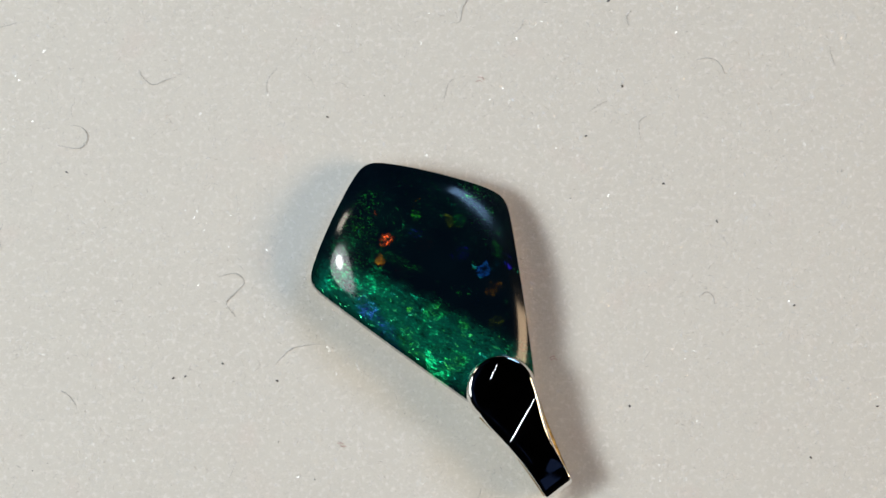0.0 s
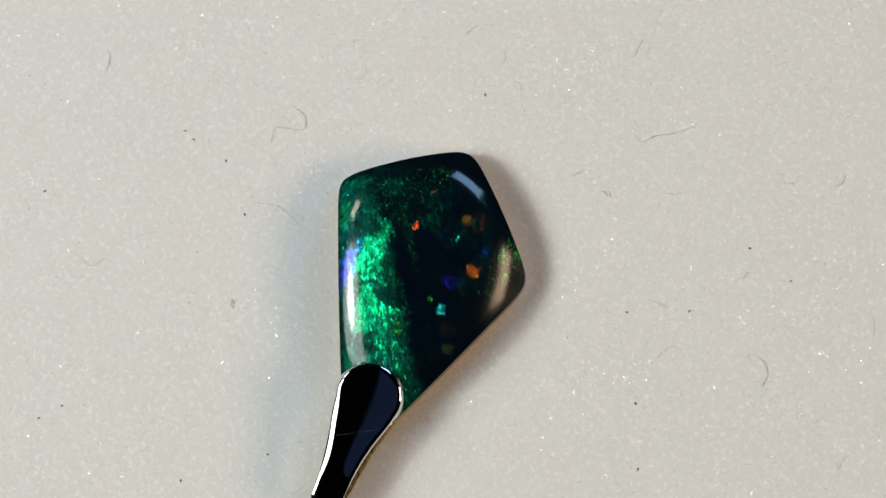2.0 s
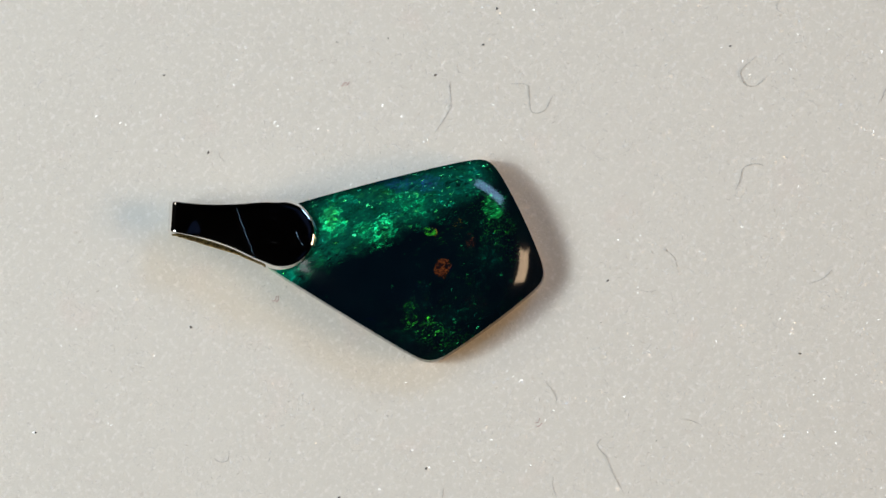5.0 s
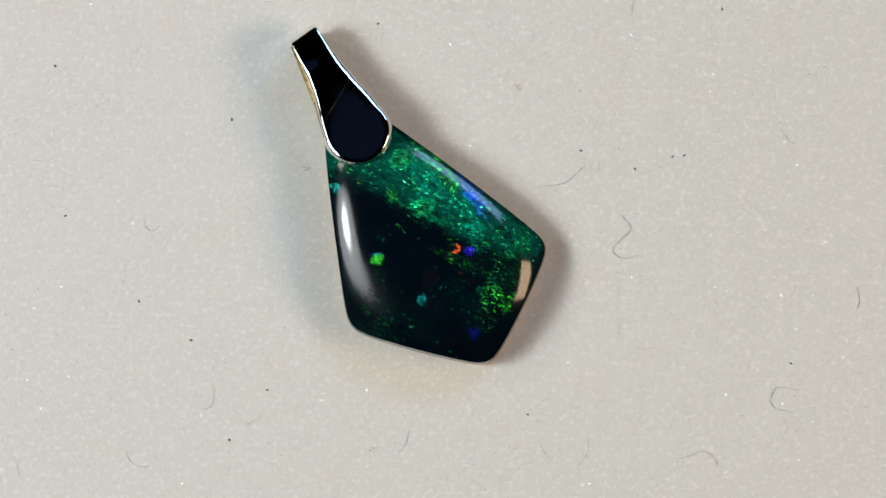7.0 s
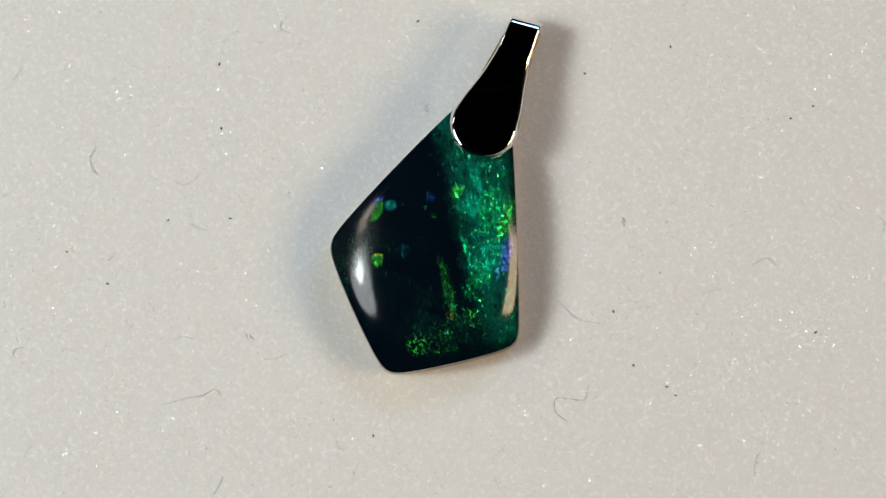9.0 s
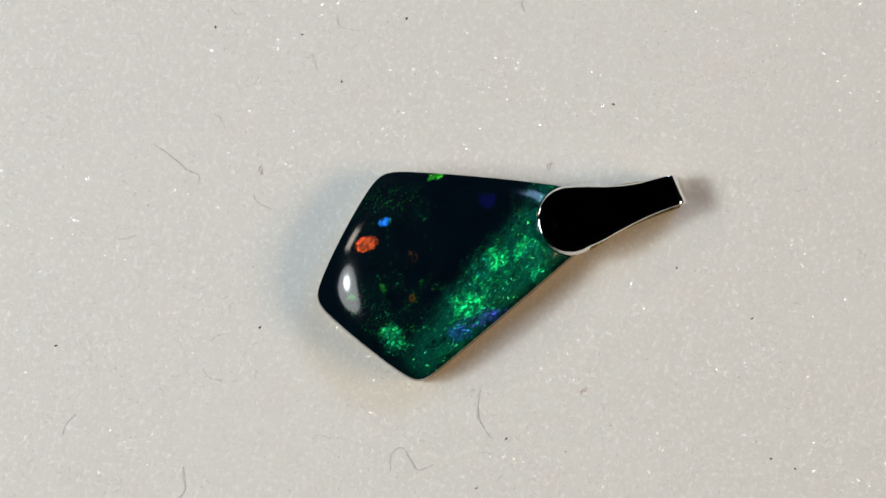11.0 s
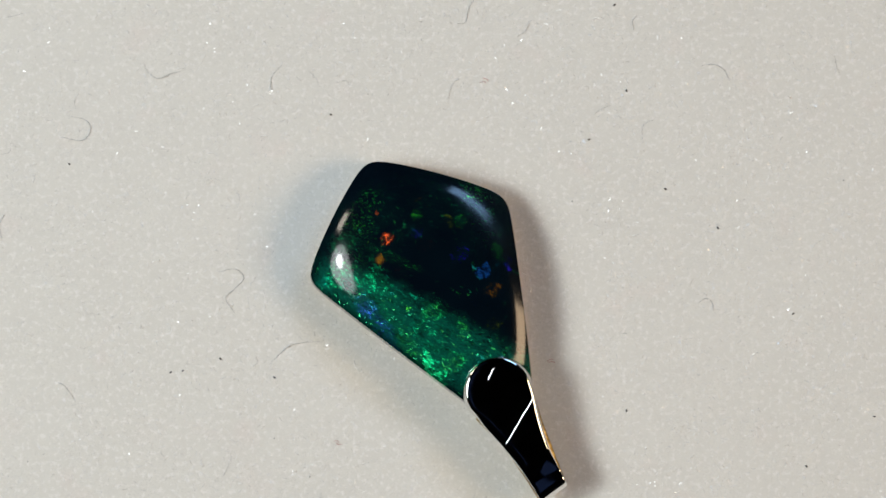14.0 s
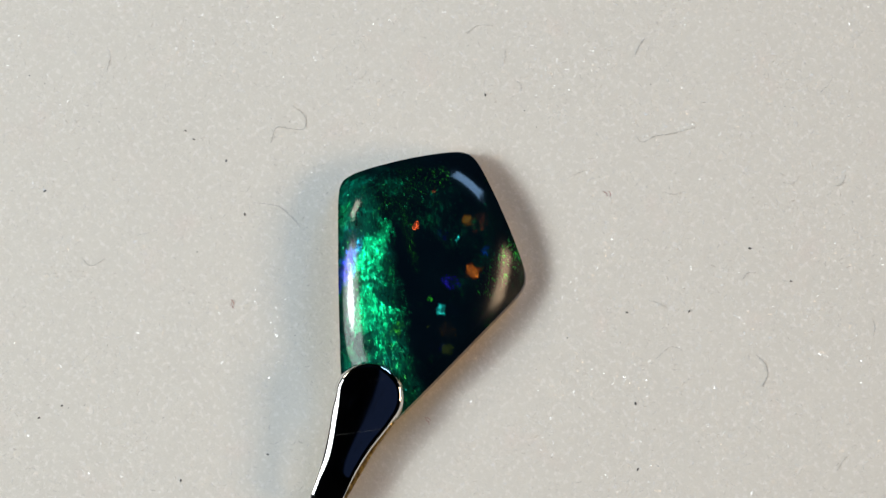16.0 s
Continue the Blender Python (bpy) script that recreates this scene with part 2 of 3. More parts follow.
    blue, indigo, bright, sea = (0.02, 0.22, 0.95), (0.05, 0.02, 0.95), (0.08, 0.95, 0.04), (0.02, 0.60, 0.50)
    jag = m.vec("ADD", p, m.vec("ADD", swing(1.6, 3, 0.55, 3.0), swing(6.0, 2, 0.16)))
    single_normal, single_colour = m.vec("ADD", flat, (0.0, 0.0, 0.0)), m.vec("SCALE", teal, scale=0.0)
    for px, py, rx, ry, hue, lean, gain in (
            (-1.75, 12.15, 0.42, 0.38, red, 145, 0.8), (-2.7, 11.2, 0.34, 0.36, amber, 151, 0.3), (2.4, 11.3, 0.26, 0.44, gold, 146, 0.28), (1.3, 13.15, 0.36, 0.32, amber, 168, 0.12),
            (-2.65, 7.45, 0.16, 0.18, bright, 152, 0.9), (0.6, 6.82, 0.16, 0.24, bright, 153, 0.6), (0.73, 12.56, 0.30, 0.28, bright, 137, 1.2),
            (4.48, 7.0, 0.26, 0.60, indigo, 138, 1.0), (1.9, 3.95, 0.55, 0.35, gold, 136, 0.28), (-1.62, 11.44, 0.20, 0.24, red, 212, 1.1),
            (1.25, 13.1, 0.30, 0.28, amber, 213, 0.22), (1.29, 11.7, 0.22, 0.22, sea, 205, 1.3), (3.12, 10.25, 0.60, 0.50, orange, 216, 0.55),
            (2.15, 7.05, 0.34, 0.34, sea, 208, 0.6), (1.52, 5.76, 0.20, 0.18, gold, 206, 0.4), (1.6, 8.95, 0.30, 0.28, indigo, 203, 0.25),
            (-1.5, 14.0, 0.16, 0.18, red, 192, 0.8), (0.2, 11.55, 0.36, 0.32, indigo, 190, 0.3), (2.0, 9.0, 0.66, 0.40, indigo, 190, 0.75),
            (2.85, 7.35, 0.48, 0.46, blue, 177, 0.50), (2.87, 5.98, 0.62, 0.46, amber, 184, 0.34), (2.45, 7.9, 0.18, 0.2, sea, 176, 0.9),
            (-2.0, 9.82, 0.32, 0.38, red, 338, 0.9), (-2.67, 10.43, 0.32, 0.30, indigo, 332, 0.8), (-1.4, 10.35, 0.22, 0.30, bright, 322, 0.8),
            (-1.88, 9.5, 0.26, 0.40, bright, 316, 1.0), (0.3, 10.75, 0.52, 0.50, orange, 311, 0.65), (3.25, 9.1, 0.55, 0.45, bright, 314, 0.16), (2.85, 8.1, 0.38, 0.36, bright, 338, 0.5),
            (1.56, 11.78, 0.30, 0.32, sea, 332, 0.2), (1.37, 2.9, 0.22, 0.24, gold, 326, 0.4), (3.03, 2.55, 0.26, 0.34, sea, 332, 0.6), (-0.4, 15.3, 0.40, 0.40, indigo, 332, 0.07),
            (0.61, 6.83, 0.22, 0.22, bright, 10, 0.7), (3.03, 10.95, 0.36, 0.36, bright, 18, 0.75), (-2.95, 12.4, 0.36, 0.36, gold, 12, 0.5), (4.3, 7.9, 0.30, 0.75, bright, 28, 0.22),
            (3.65, 7.3, 0.28, 0.36, sea, 30, 0.3), (1.3, 5.8, 0.34, 0.26, blue, 29, 0.1),
            (2.05, 13.25, 0.46, 0.72, red, 81, 0.8), (3.15, 11.7, 0.26, 0.38, blue, 87, 0.9), (5.2, 7.6, 0.28, 0.50, bright, 92, 0.8), (2.75, 4.85, 0.55, 0.50, indigo, 94, 0.15),
            (-1.05, 15.15, 0.22, 0.28, bright, 100, 0.9), (-1.05, 12.85, 0.30, 0.28, bright, 94, 0.25), (-2.2, 11.3, 0.22, 0.22, amber, 98, 0.3),
            (1.72, 9.72, 0.36, 0.40, sea, 255, 1.0), (2.23, 9.97, 0.22, 0.26, bright, 255, 1.1), (3.7, 10.05, 0.24, 0.60, bright, 252, 0.25), (-0.9, 12.4, 0.36, 0.34, gold, 254, 0.2),
            (1.1, 7.4, 0.18, 0.18, bright, 229, 1.0), (3.45, 4.87, 0.28, 0.26, gold, 230, 0.35)):
        k = patch(px, py, rx * 1.08, ry * 1.08, 0.16, jag)
        a = radians(lean)
        way = (0.34 * math.cos(a), 0.34 * math.sin(a), 0.94)
        own = m.vec("ADD", way, m.vec("SCALE", jitter, scale=0.28))
        there = m.math("GREATER_THAN", k, 0.004)
        single_normal = m.vec("ADD", m.vec("SCALE", single_normal, scale=m.math("SUBTRACT", 1.0, there)), m.vec("SCALE", own, scale=there))
        glow = m.vec("SCALE", hue, scale=times(times(k, m.math("ADD", 0.55, times(thread, 0.6))), 0.034 * gain))
        single_colour = m.vec("ADD", m.vec("SCALE", single_colour, scale=m.math("SUBTRACT", 1.0, k)), glow)
    single_normal = m.object_normal(single_normal)

    # the colour thins out towards the two edges of the vein's side
    raw = m.split(p)
    side = m.math("SUBTRACT", times(m.math("ADD", raw[0], 7.70), 0.908), times(m.math("SUBTRACT", 12.40, raw[1]), 0.418))
    head = m.math("ADD", times(m.math("SUBTRACT", 17.65, raw[1]), 0.812), times(m.math("ADD", raw[0], 0.40), 0.584))
    inner = times(m.ramp(side, 0.0, 0.50, 0.28, 1.0), m.ramp(head, 0.1, 1.3, 0.10, 1.0))
    colour = m.vec("SCALE", colour, scale=inner)
    spark_colour = m.vec("SCALE", spark_colour, scale=inner)
    # the polish is duller towards the other broad corner
    edge = m.math("SUBTRACT", times(m.math("SUBTRACT", raw[0], 1.85), 0.934), times(m.math("ADD", raw[1], 1.5), 0.357))
    brushed = m.noise(m.vec("MULTIPLY", p, (5.0, 1.2, 1.0)), 2.2, 4, 0.7)
    dull = m.ramp(m.vec("DISTANCE", p, (6.0, 10.2, 2.6)), 4.4, 1.6)
    dull = most(dull, m.ramp(edge, -2.0, -0.7, 0.0, 0.10))
    worn = m.math("ADD", m.math("ADD", 0.095, times(dull, 0.05)), times(m.math("ADD", 0.02, times(dull, 0.11)), brushed))
    body = m.mix(m.noise(p, 0.5, 2), (0.0008, 0.0026, 0.006), (0.0012, 0.0058, 0.0100))
    thin = times(vein, inner)
    body = m.mix(times(thin, m.math("ADD", 0.5, times(thread, 0.5))), body, (0.001, 0.017, 0.015))
    body = m.mix(times(thin, times(wisp, 0.8)), body, (0.002, 0.085, 0.058))
    body = m.mix(times(times(veil, broad), 0.4), body, (0.001, 0.014, 0.011))
    m.set(Base_Color=body, Roughness=0.5, Specular_IOR_Level=0.0, Coat_Weight=1.0, Coat_Roughness=worn, Coat_IOR=1.46)
    total = m.bsdf.outputs[0]
    for tint, normal, rough in ((colour, cloud_normal, 0.31), (spark_colour, spark_normal, 0.19), (single_colour, single_normal, 0.11)):
        layer = m.node("ShaderNodeBsdfGlossy")
        m.put(layer.inputs["Color"], tint)
        m.put(layer.inputs["Roughness"], rough)
        m.put(layer.inputs["Normal"], normal)
        both = m.node("ShaderNodeAddShader")
        m.put(both.inputs[0], total)
        m.put(both.inputs[1], layer.outputs[0])
        total = both.outputs[0]
    m.put(m.tree.nodes["Material Output"].inputs["Surface"], total)
    return m.mat


def fibre_material():
    """Clear, shiny synthetic fibre."""
    m = Nodes("white_nap_fibre")
    shade = m.node("ShaderNodeNewGeometry").outputs["Random Per Island"]
    return m.set(Base_Color=m.mix(shade, (0.78, 0.77, 0.73), (0.92, 0.91, 0.88)), Roughness=0.18, Specular_IOR_Level=1.0)


FELT = felt_material()
NAP = fibre_material()
OPAL = opal_material()
WHITE_GOLD = bail_material()
YELLOW_GOLD = plain_material("rough_yellow_gold", (0.72, 0.52, 0.20), 0.30, 0.75, 5000.0, 1.0)
# honey-brown is given to the hidden stone base so its bounce warms the felt
BOUNCE_BACKING = plain_material("warm_bounce_backing", (0.58, 0.34, 0.09), 0.3, 0.3, 2000.0)
BOARD = plain_material("grey_turntable_board", (0.30, 0.30, 0.30), 0.6, 0.15, 200.0)
TABLE = plain_material("dark_table_top", (0.06, 0.05, 0.045), 0.5, 0.3, 40.0)
WALL = plain_material("dark_reflection_shell", (0.02, 0.02, 0.022), 0.8, 0.15, 20.0)
GREY_LINT = plain_material("grey_lint", (0.61, 0.605, 0.595), 0.7, 0.3, 4000.0)
DARK_SPECK = plain_material("dark_dust", (0.07, 0.065, 0.07), 0.8, 0.3, 4000.0)
PINK_SPECK = plain_material("pink_lint", (0.60, 0.27, 0.27), 0.8, 0.3, 4000.0)


# ---- mesh tools ----
def mesh_object(name, bm, material, parent=None, label="", smooth=True):
    bmesh.ops.recalc_face_normals(bm, faces=bm.faces)
    me = bpy.data.meshes.new(name)
    bm.to_mesh(me)
    bm.free()
    for poly in me.polygons:
        poly.use_smooth = smooth
    me.materials.append(material)
    ob = new(name, me)
    if parent is not None:
        ob.parent = parent
    return tagged(ob, label) if label else ob


def part(name, bm, material, parent, label=""):
    return mesh_object(name, bm, material, parent, label)


def box(x0, y0, z0, x1, y1, z1):
    bm = bmesh.new()
    bmesh.ops.create_cube(bm, size=1.0)
    bmesh.ops.transform(bm, verts=bm.verts, matrix=Matrix.LocRotScale(((x0 + x1) / 2, (y0 + y1) / 2, (z0 + z1) / 2), None, (x1 - x0, y1 - y0, z1 - z0)))
    return bm


def rings_to_bmesh(rings, close_first=None, close_last=None):
    """Closed rings of equal length, skinned; each end may be closed with a fan."""
    bm = bmesh.new()
    made = [[bm.verts.new(Vector(v) * MM) for v in ring] for ring in rings]
    n = len(made[0])
    for a, b in zip(made, made[1:]):
        for i in range(n):
            bm.faces.new((a[i], a[(i + 1) % n], b[(i + 1) % n], b[i]))
    for ring, tip in ((made[0], close_first), (made[-1], close_last)):
        if tip is not None:
            v = bm.verts.new(Vector(tip) * MM)
            for i in range(n):
                bm.faces.new((ring[i], ring[(i + 1) % n], v))
    return bm


def tube(points, radius, sides=6):
    """A thin fibre through a few points (mm), rounded by a spline, tapered at its ends."""
    pts = [Vector(p) for p in points]
    ext = [pts[0] * 2 - pts[1]] + pts + [pts[-1] * 2 - pts[-2]]
    line = []
    for i in range(1, len(ext) - 2):
        a, b, c, d = ext[i - 1:i + 3]
        for k in range(6):
            t = k / 6
            line.append(0.5 * ((2 * b) + (c - a) * t + (2 * a - 5 * b + 4 * c - d) * t * t + (3 * b - a - 3 * c + d) * t ** 3))
    line.append(pts[-1])
    rings = []
    for i, p in enumerate(line):
        way = (line[min(i + 1, len(line) - 1)] - line[max(i - 1, 0)]).normalized()
        across = way.cross(Vector((0, 0, 1))).normalized()
        up = across.cross(way)
        r = radius * (0.35 + 0.65 * math.sin(math.pi * (i + 0.3) / (len(line) - 0.4)) ** 0.5)
        rings.append([p + (across * math.cos(a) + up * math.sin(a)) * r for a in (2 * math.pi * k / sides for k in range(sides))])
    return rings_to_bmesh(rings, line[0], line[-1])


# ---- setting ----
def setting():
    tagged(mesh_object("table_top", box(-0.6, -0.6, -0.085, 0.6, 0.6, -0.045), TABLE, smooth=False), "plain dark table top under the turntable", "table top", kind="structure")
    # added unseen shell closing the place, near black so the polished metal reflects dark
    for name, b in (("wall_north", (-1.5, 1.5, -0.8, 1.5, 1.6, 1.6)), ("wall_south", (-1.5, -1.6, -0.8, 1.5, -1.5, 1.6)),
                    ("wall_east", (1.5, -1.5, -0.8, 1.6, 1.5, 1.6)), ("wall_west", (-1.6, -1.5, -0.8, -1.5, 1.5, 1.6)),
                    ("ceiling", (-1.6, -1.6, 1.6, 1.6, 1.6, 1.7)), ("floor", (-1.6, -1.6, -0.9, 1.6, 1.6, -0.8))):
        tagged(mesh_object(name, box(*b), WALL, smooth=False), "unseen plain dark shell surface added around the table", name.split("_")[0], kind="structure")


# ---- the turntable, its felt and what is caught in it ----
def turntable():
    top = tagged(new("turntable"), "round turntable covered with soft white felt", "turntable")
    n = 96
    ring = lambda r, z: [(r * math.cos(2 * math.pi * i / n), r * math.sin(2 * math.pi * i / n), z) for i in range(n)]
    part("board", rings_to_bmesh([ring(92, -1.2), ring(92, -30), ring(88, -45)], (0, 0, -1.2), (0, 0, -45)), BOARD, top, "grey turning board")
    rings = [ring(95, -4), ring(95.5, -1.5), ring(94.5, -0.4)]
    for k in range(46):
        r = 92 - 2 * k
        rings.append([(x, y, 0.0) for x, y, z in ring(max(r, 0.6), 0)])
    cover = part("felt_cover", rings_to_bmesh(rings, None, (0, 0, 0)), FELT, top, "off-white felt with glinting fibres")

    # loose fibre ends of the nap, lying flat over the cloth
    rng = np.random.default_rng(7)
    count = 34000
    r, a = 38 * np.sqrt(rng.random(count)), rng.random(count) * 2 * np.pi
    clump = np.array([noise.noise(Vector((x * 0.5, y * 0.5, 4.0))) for x, y in zip(r * np.cos(a), r * np.sin(a))])
    keep = rng.random(count) < 0.55 + 0.9 * clump
    r, a = r[keep], a[keep]
    verts, faces = [], []
    for cx, cy, turn, length, bend, thick in zip(r * np.cos(a), r * np.sin(a), rng.random(len(r)) * 6.28, rng.uniform(0.10, 0.38, len(r)),
                                                 rng.uniform(-0.8, 0.8, len(r)), rng.uniform(0.014, 0.030, len(r))):
        n0 = len(verts)
        x, y, z = cx, cy, 0.0
        lift = 0.0
        for k in range(3):
            w = turn + bend * k
            px, py = -math.sin(w), math.cos(w)
            size = thick * (1.0, 1.1, 0.5)[k]
            for ox, oz in ((-1.0, -0.15), (1.0, -0.15), (0.0, 0.62)):
                verts.append(((x + px * ox * size) * MM, (y + py * ox * size) * MM, (z + oz * size) * MM))
            x, y, z = x + length / 2 * math.cos(w), y + length / 2 * math.sin(w), z + length / 2 * lift * (1 - k)
        for k in (0, 3):
            for i in range(3):
                faces.append((n0 + k + i, n0 + k + (i + 1) % 3, n0 + k + 3 + (i + 1) % 3, n0 + k + 3 + i))
        faces.append((n0 + 6, n0 + 7, n0 + 8))
    me = bpy.data.meshes.new("felt_nap")
    me.from_pydata(verts, [], faces)
    for poly in me.polygons:
        poly.use_smooth = True
    me.materials.append(NAP)
    nap = tagged(new("felt_nap", me), "loose glinting white fibres of the felt", kind="stuff")
    nap.parent = cover

    return top


# ---- lint and dust lying on the felt: each one a thing that turns with it ----
STREWN = []


def lint(*points, r=0.028, material=GREY_LINT, label="thin curled grey lint fibre lying on the felt", group="lint fibres"):
    cx, cy = sum(x for x, y in points) / len(points), sum(y for x, y in points) / len(points)
    line = [(x - cx, y - cy, 0.045 + 0.03 * math.sin(2.1 * i + x)) for i, (x, y) in enumerate(points)]
    ob = mesh_object("lint_fibre", tube(line, 0.66 * r), material)
    STREWN.append((tagged(ob, label, "lint", group), cx, cy))


def speck(x, y, r=0.055, material=DARK_SPECK):
    bm = bmesh.new()
    bmesh.ops.create_icosphere(bm, subdivisions=1, radius=r * MM)
    for v in bm.verts:
        v.co *= 0.7 + 0.6 * random.random()
    turn = random.random() * 6.28
    bmesh.ops.transform(bm, verts=bm.verts, matrix=Matrix.Translation((0, 0, 0.03 * MM)) @ Matrix.Rotation(turn, 4, "Z") @ Matrix.Diagonal((1.4, 0.8, 0.6, 1)))
    ob = mesh_object("dust_speck", bm, material)
    STREWN.append((tagged(ob, "tiny dark dust speck caught in the felt", "dust", "dust specks"), x, y))


def strewn_bits():
    lint((-19.2, 13.4), (-18.9, 12.8), (-18.2, 12.4), (-17.4, 12.7), (-16.7, 12.9))
    lint((-24.0, 9.8), (-23.1, 9.6), (-22.7, 9.0), (-23.2, 8.2), (-24.7, 8.4), r=0.032)
    lint((18.2, 13.4), (19.0, 13.5), (19.7, 13.2), (20.1, 12.4))
    lint((-14.0, -0.6), (-12.9, -0.4), (-12.3, -1.0), (-13.0, -1.8), (-13.5, -2.4), (-12.9, -3.3))
    lint((-10.4, -6.6), (-9.8, -6.0), (-9.2, -5.5), (-8.4, -5.3), (-7.2, -5.2))
    lint((18.0, -2.5), (18.5, -2.2), (18.9, -2.5), (19.0, -3.0))
    lint((1.8, 16.2), (2.4, 16.3), (2.6, 17.2), (3.1, 18.1), (3.8, 19.7), r=0.024)
    lint((12.5, 25.6), (12.8, 25.0), (12.6, 24.5))
    lint((-24.6, -8.0), (-24.1, -8.3), (-23.5, -9.1), r=0.022)
    lint((-3.0, 20.8), (-2.8, 20.1), (-2.4, 19.4), r=0.022)
    lint((-16.5, 21.2), (-15.7, 21.1), (-14.9, 20.6))
    lint((-14.7, -18.0), (-13.8, -17.8), (-13.6, -16.7), r=0.022)
    lint((-10.6, 11.6), (-10.6, 12.5), (-10.0, 13.3), r=0.018)
    lint((13.7, 15.8), (13.6, 16.4), (13.9, 16.8), r=0.022)
    lint((-28.4, 3.2), (-28.7, 2.4), (-28.5, 1.5))
    lint((1.2, 10.8), (1.5, 12.0), (2.0, 12.5), r=0.018)
    lint((14.3, 8.0), (14.3, 9.3), (15.1, 9.8), r=0.016)
    lint((-28.6, 16.5), (-28.0, 16.6), (-27.4, 16.8), r=0.022)

    for x, y in ((13.2, 11.7), (12.4, 17.5), (19.3, 2.5), (-6.6, 10.0), (3.4, -16.2), (-13.8, -6.4), (15.8, 5.1), (-19.7, -17.2),
                 (-7.9, -26.7), (-7.6, -25.0), (-16.3, -7.2), (-10.8, 23.0), (10.7, 8.4), (24.3, -3.2), (-24.1, 6.6), (1.2, -21.8),
                 (-10.2, -7.6), (29.6, -10.0), (25.1, -13.3), (13.2, -9.7), (-17.1, -7.3), (15.8, 18.3)):
        speck(x, y, 0.075)
    for x, y in ((8.5, -6.5), (3.8, 12.1), (-6.0, -12.0)):
        for k in range(2):
            dx, dy, a = random.uniform(-0.2, 0.2), random.uniform(-0.2, 0.2), random.random() * 6.2
            lint((x + dx, y + dy), (x + dx + 0.2 * math.cos(a), y + dy + 0.2 * math.sin(a)), (x + dx + 0.45 * math.cos(a + 0.5), y + dy + 0.45 * math.sin(a + 0.5)), r=0.022, material=PINK_SPECK, label="short tuft of pink lint on the felt", group="pink lint")
    for k in range(26):
        a, r = random.random() * 2 * math.pi, 36 * math.sqrt(random.random())
        speck(r * math.cos(a), r * math.sin(a), random.uniform(0.02, 0.04))
    for k in range(22):
        a, r, b = random.random() * 2 * math.pi, random.uniform(13, 36), random.random() * 6.28
        x, y, l = r * math.cos(a), r * math.sin(a), random.uniform(0.3, 0.8)
        c = b + random.uniform(-1.2, 1.2)
        lint((x, y), (x + l * math.cos(b), y + l * math.sin(b)), (x + l * math.cos(b) + l * math.cos(c), y + l * math.sin(b) + l * math.sin(c)), r=random.uniform(0.010, 0.017))


# ---- the pendant: y runs from the bail to the far corner of the stone ----
# Edges of the kite-shaped stone: a point on each and the way outward.
CORNERS = ((-1.3, -1.5), (1.85, -1.5), (6.65, 11.05), (-0.40, 17.65), (-7.70, 12.40))
HEART = Vector((-0.5, 9.2))


def edge_distance(x, y, soft=2.4, bows=(0.08, 0.22)):
    """Smoothed distance inwards from the stone's outline."""
    total = 0.0
    for i, (ax, ay) in enumerate(CORNERS):
        bx, by = CORNERS[(i + 1) % len(CORNERS)]
        l = math.hypot(bx - ax, by - ay)
        d = ((bx - ax) * (y - ay) - (by - ay) * (x - ax)) / l
        t = ((x - ax) * (bx - ax) + (y - ay) * (by - ay)) / l / l
        bow = bows[1] if i in (2, 3) else bows[0]
        d += bow * 4 * max(0.0, min(1.0, t)) * (1 - max(0.0, min(1.0, t)))
        total += math.exp(-soft * d)
    return -math.log(total) / soft


def stone_ring(inset, count=180):
    """Points at the given distance inside the outline, found along rays from the heart."""
    ring = []
    for i in range(count):
        a = 2 * math.pi * i / count
        c, s = math.cos(a), math.sin(a)
        lo, hi = 0.0, 14.0
        for _ in range(34):
            mid = (lo + hi) / 2
            if edge_distance(HEART.x + c * mid, HEART.y + s * mid) > inset:
                lo = mid
            else:
                hi = mid
        ring.append((HEART.x + c * hi, HEART.y + s * hi))
    return ring


def dome(x, y):
    d = edge_distance(x, y, 0.64, (0.55, 0.50))
    return 2.52 + (1.29 * (1 - math.exp(-d / 1.5)) if d > 0 else 0.86 * d)


